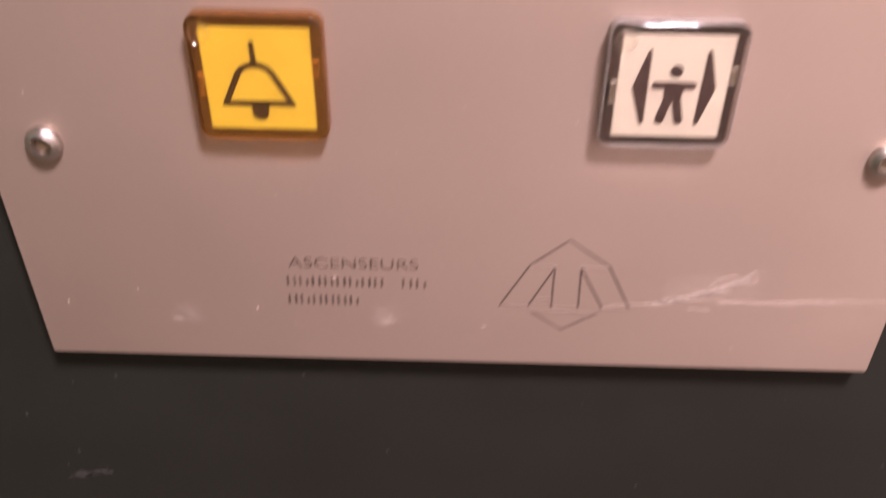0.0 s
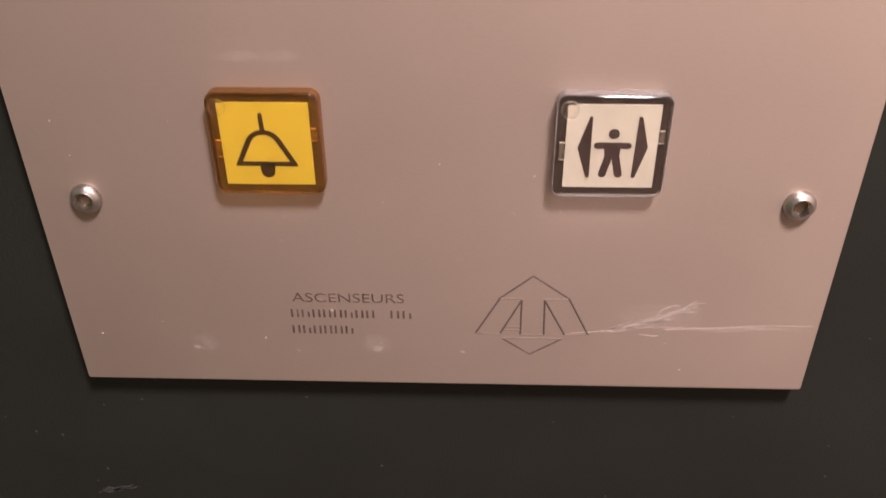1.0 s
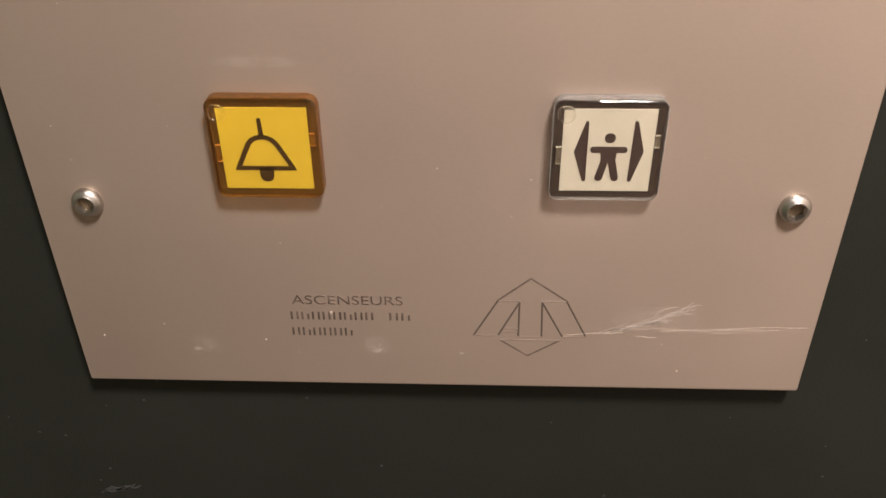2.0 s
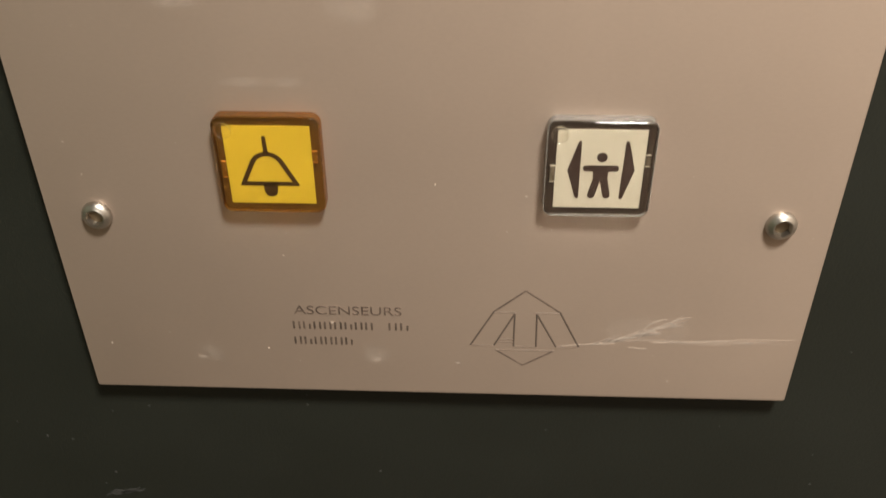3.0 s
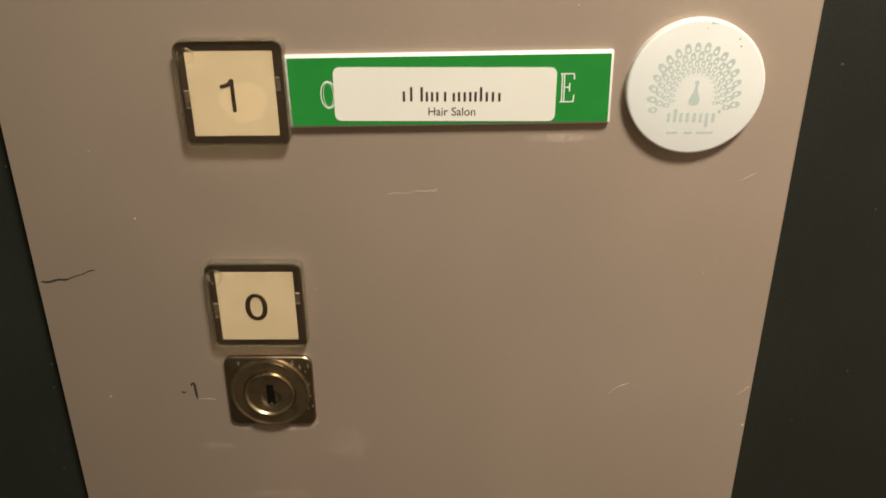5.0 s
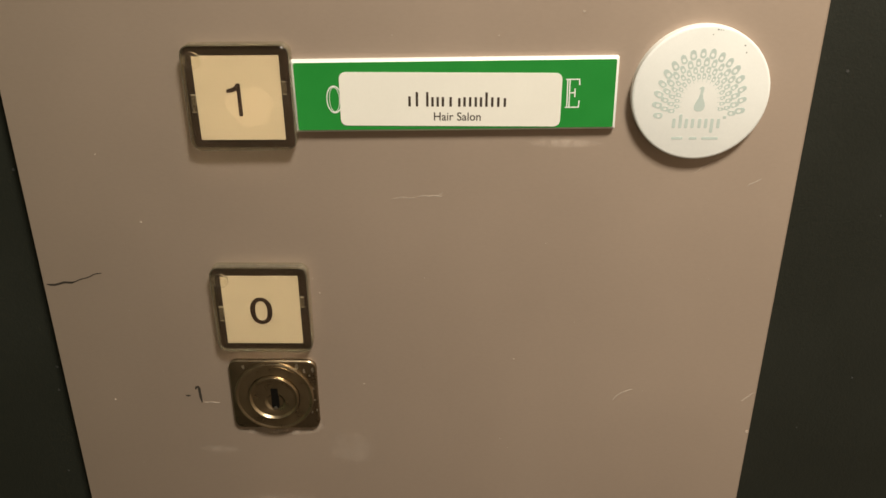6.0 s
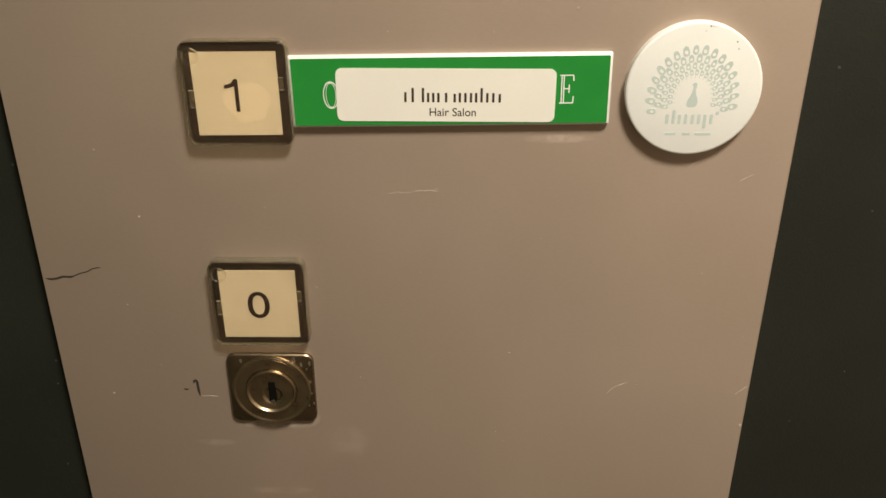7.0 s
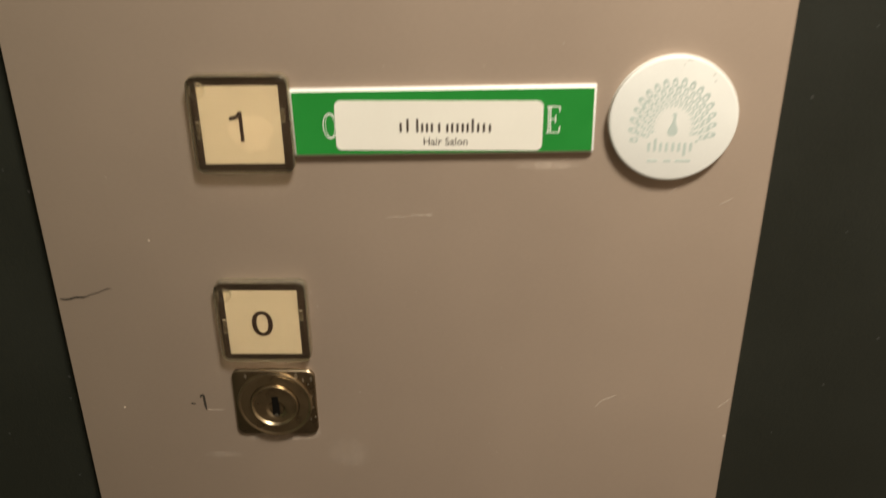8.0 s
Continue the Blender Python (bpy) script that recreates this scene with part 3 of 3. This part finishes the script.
part("cylinder", loft([circle(0.347, 0.090, N), circle(0.347, 0.140, N), circle(0.338, 0.156, N), circle(0.322, 0.158, N), circle(0.312, 0.150, N),
                       circle(0.296, 0.122, N), circle(0.142, 0.118, N, 0.012, -0.072), circle(0.134, 0.113, N, 0.012, -0.072),
                       circle(0.050, 0.050, N, 0.012, -0.072)], True, True),
     M_NICKEL, lock, "turned cylinder face with bright rim", smooth=30)
# a solid near-black block paints the shade of the slot's depth
part("keyway", loft([rounded(0.096, 0.315, 0.012, 0.04, 4, 0.012, -0.005), rounded(0.096, 0.315, 0.012, 0.121, 4, 0.012, -0.005)]), M_VOID, lock,
     "dark key slot")
# a small added steel block for the light spot low in the slot
part("slot_light_spot", loft([rounded(0.050, 0.05, 0.012, 0.115, 4, 0.012, -0.165), rounded(0.044, 0.044, 0.012, 0.126, 4, 0.012, -0.165)]), M_STEEL, lock)

# small bright flakes laid on the plate to paint its glints
random.seed(12)
for x, z in ((0.535, 0.12), (0.52, 0.03), (0.50, -0.27), (0.565, -0.24), (0.545, -0.07), (0.43, 0.40), (0.50, 0.33), (0.545, 0.42), (-0.39, 0.46), (0.33, 0.47)):
    r = random.uniform(0.014, 0.03)
    flake = [(x + r * random.uniform(0.5, 1.1) * math.cos(k), z + 1.7 * r * random.uniform(0.5, 1.1) * math.sin(k)) for k in (0, 0.9, 1.8, 2.7, 3.6, 4.5, 5.4)]
    part("plating_glint", plate(flake, 0.058, 0.066), M_GLINT, lock)

# ---- green nameplate beside the upper button ----
sign = thing("nameplate", 0.345, 6.691, "green and white engraved nameplate with a paper label", "sign")
sign.rotation_euler = (0, radians(-0.95), 0)
SW, SH = 3.738, 0.850
part("board", loft([rounded(SW, SH, 0.012, 0.0, 3), rounded(SW, SH, 0.012, 0.058, 3), rounded(SW - 0.058, SH - 0.05, 0.012, 0.086, 3)]), M_WHITE, sign,
     "white plastic core with bevelled white edges")
part("green_face", loft([rounded(SW - 0.060, SH - 0.052, 0.02, 0.086, 4), rounded(SW - 0.064, SH - 0.056, 0.018, 0.090, 4)]), M_GREEN, sign)
part("engraved_letter", merge(letters("O", 0.33, 0.185, 0.090, 0.0915, -1.392, -0.030, -0.03), letters("O", 0.30, 0.120, 0.090, 0.0915, -1.392, -0.030, -0.035)), M_WHITE, sign, "white letter O, half covered")


def strokes(lines, width, d0, d1):
    return merge(*[ribbon([a, b], width, d0, d1, False) for a, b in lines])


part("engraved_letter", strokes([((1.293, -0.168), (1.293, 0.145)), ((1.318, -0.168), (1.318, 0.145)), ((1.270, 0.152), (1.432, 0.152)),
                                 ((1.270, -0.175), (1.432, -0.175)), ((1.324, -0.005), (1.374, -0.005)), ((1.427, 0.145), (1.431, 0.085)),
                                 ((1.427, -0.168), (1.433, -0.095)), ((1.380, 0.045), (1.380, -0.055))], 0.014, 0.090, 0.0915), M_WHITE, sign,
     "white serif letter E").location = (0, 0, 0.021 * U)
sticker = part("paper_label", loft([rounded(2.555, 0.632, 0.075, 0.090, 6, -0.050, -0.068), rounded(2.555, 0.632, 0.075, 0.096, 6, -0.050, -0.068)]), M_PAPER, sign,
               "white paper label with rounded corners")
sticker.location = (0, 0, 0.021 * U)
sticker.rotation_euler = (0, radians(0.95), 0)
# one or two plain upright bars to a character: (place across, height)
NAME = [(0.00, 0.7), (0.085, 1.0), (0.205, 1.0), (0.265, 0.66), (0.325, 0.66), (0.385, 0.66), (0.475, 0.66), (0.575, 0.6), (0.635, 0.66), (0.70, 0.66), (0.765, 0.66),
        (0.825, 0.66), (0.888, 1.0), (0.955, 0.66), (1.025, 0.66), (1.10, 0.6)]
for x, tall in NAME:
    part("printed_bar", plate([(x - 0.535, -0.150), (x - 0.507, -0.150), (x - 0.507, -0.150 + 0.17 * tall), (x - 0.535, -0.150 + 0.17 * tall)], 0.096, 0.0975),
         M_PRINT, sticker)
part("printed_words", letters("Hair Salon", 0.100, 0.545, 0.096, 0.0975, 0.032, -0.268, 0.006), M_PRINT, sticker, "small dark printed words")

# ---- round white badge ----
badge = thing("badge", 3.159, 6.725, "round white plastic badge with pale grey-green print", "badge")
R = 0.783
part("disc", loft([circle(R, 0.0, 72), circle(R, 0.108, 72), circle(R - 0.010, 0.118, 72), circle(R - 0.03, 0.1225, 72)]), M_WHITE, badge)
FACE, PRINT = 0.1225, 0.1245
random.seed(9)


def drop(cx, cz, a, s, top):
    """A pointed drop outline with an open middle, its tip towards the angle a."""
    rim, hole = [], []
    for k in range(16):
        t = 2 * math.pi * k / 16
        r = 0.44 + 0.56 * max(math.cos(t), 0) ** 4
        for out, px, pz in ((rim, s * r * math.cos(t), s * r * math.sin(t)), (hole, s * (0.14 + 0.27 * math.cos(t)), s * 0.24 * math.sin(t))):
            out.append((cx + px * math.cos(a) - pz * math.sin(a), cz + px * math.sin(a) + pz * math.cos(a)))
    return loft([[(x, z, FACE) for x, z in rim], [(x, z, top) for x, z in rim], [(x, z, top) for x, z in hole], [(x, z, FACE) for x, z in hole]],
                False, False)


fan = []
for row, (rx, rz, count, size) in enumerate(((0.250, 0.285, 17, 0.048), (0.315, 0.360, 17, 0.058), (0.385, 0.440, 17, 0.072), (0.462, 0.535, 17, 0.084))):
    for k in range(count):
        a = radians(-18 + 216 * (k + 0.5 * (row % 2)) / (count - 0.5))
        fan.append(drop(-0.005 + rx * math.cos(a), -0.085 + rz * math.sin(a), math.atan2(math.sin(a) + 0.35, math.cos(a)), size * random.uniform(0.92, 1.08), PRINT - 0.0015 + 0.0005 * row))
for k in range(17):
    a = radians(-18 + 216 * (k + 0.25) / 16.5)
    fan.append(ribbon([(-0.005 + f * 0.20 * math.cos(a), -0.085 + f * 0.23 * math.sin(a)) for f in (1.0, 1.5, 1.9)], 0.010, FACE, PRINT - 0.0018))
tagged(part("printed_fan", merge(*fan), M_TEAL, badge, "fan of small pale drops", smooth=0), kind="stuff")
vase = [(-0.065, -0.145), (-0.058, -0.178), (-0.03, -0.198), (0.02, -0.198), (0.05, -0.178), (0.06, -0.14), (0.052, -0.095), (0.03, -0.045), (0.022, 0.01),
        (0.032, 0.055), (0.028, 0.085), (0.008, 0.095), (-0.012, 0.083), (-0.030, 0.066), (-0.008, 0.060), (-0.008, 0.02), (-0.022, -0.04), (-0.052, -0.10)]
part("printed_vase_shape", plate(vase, FACE, PRINT), M_TEAL, badge, "small pale curved shape", smooth=0)


def soft_bar(cx, cz, w, h, r=0.02):
    return loft([rounded(w, h, r, FACE, 4, cx, cz), rounded(w, h, r, PRINT, 4, cx, cz)])


for x, low, high in ((-0.272, -0.40, -0.285), (-0.198, -0.40, -0.235), (-0.128, -0.40, -0.285), (-0.055, -0.40, -0.285), (0.025, -0.40, -0.285), (0.098, -0.40, -0.285),
                     (0.168, -0.455, -0.285), (0.242, -0.40, -0.285)):
    part("printed_bar", soft_bar(x, (low + high) / 2, 0.036, high - low, 0.012), M_TEAL, badge, smooth=0)
part("printed_small_mark", soft_bar(0.305, -0.268, 0.035, 0.035, 0.006), M_TEAL, badge, smooth=0)
part("printed_small_bars", merge(*[soft_bar(x, -0.523, w, 0.03, 0.008) for x, w in ((-0.215, 0.13), (-0.03, 0.09), (0.165, 0.19))]), M_TEAL, badge, smooth=0)
part("dark_specks", merge(*[plate([(x, z) for x, z, _ in circle(r, 0, 7, sx, sz)], FACE, PRINT)
                            for sx, sz, r in ((0.10, 0.735, 0.008), (0.13, 0.73, 0.005), (0.155, 0.728, 0.004), (0.42, 0.56, 0.008), (0.445, 0.48, 0.007), (0.05, 0.68, 0.005))]),
     M_DARKMARK, badge)
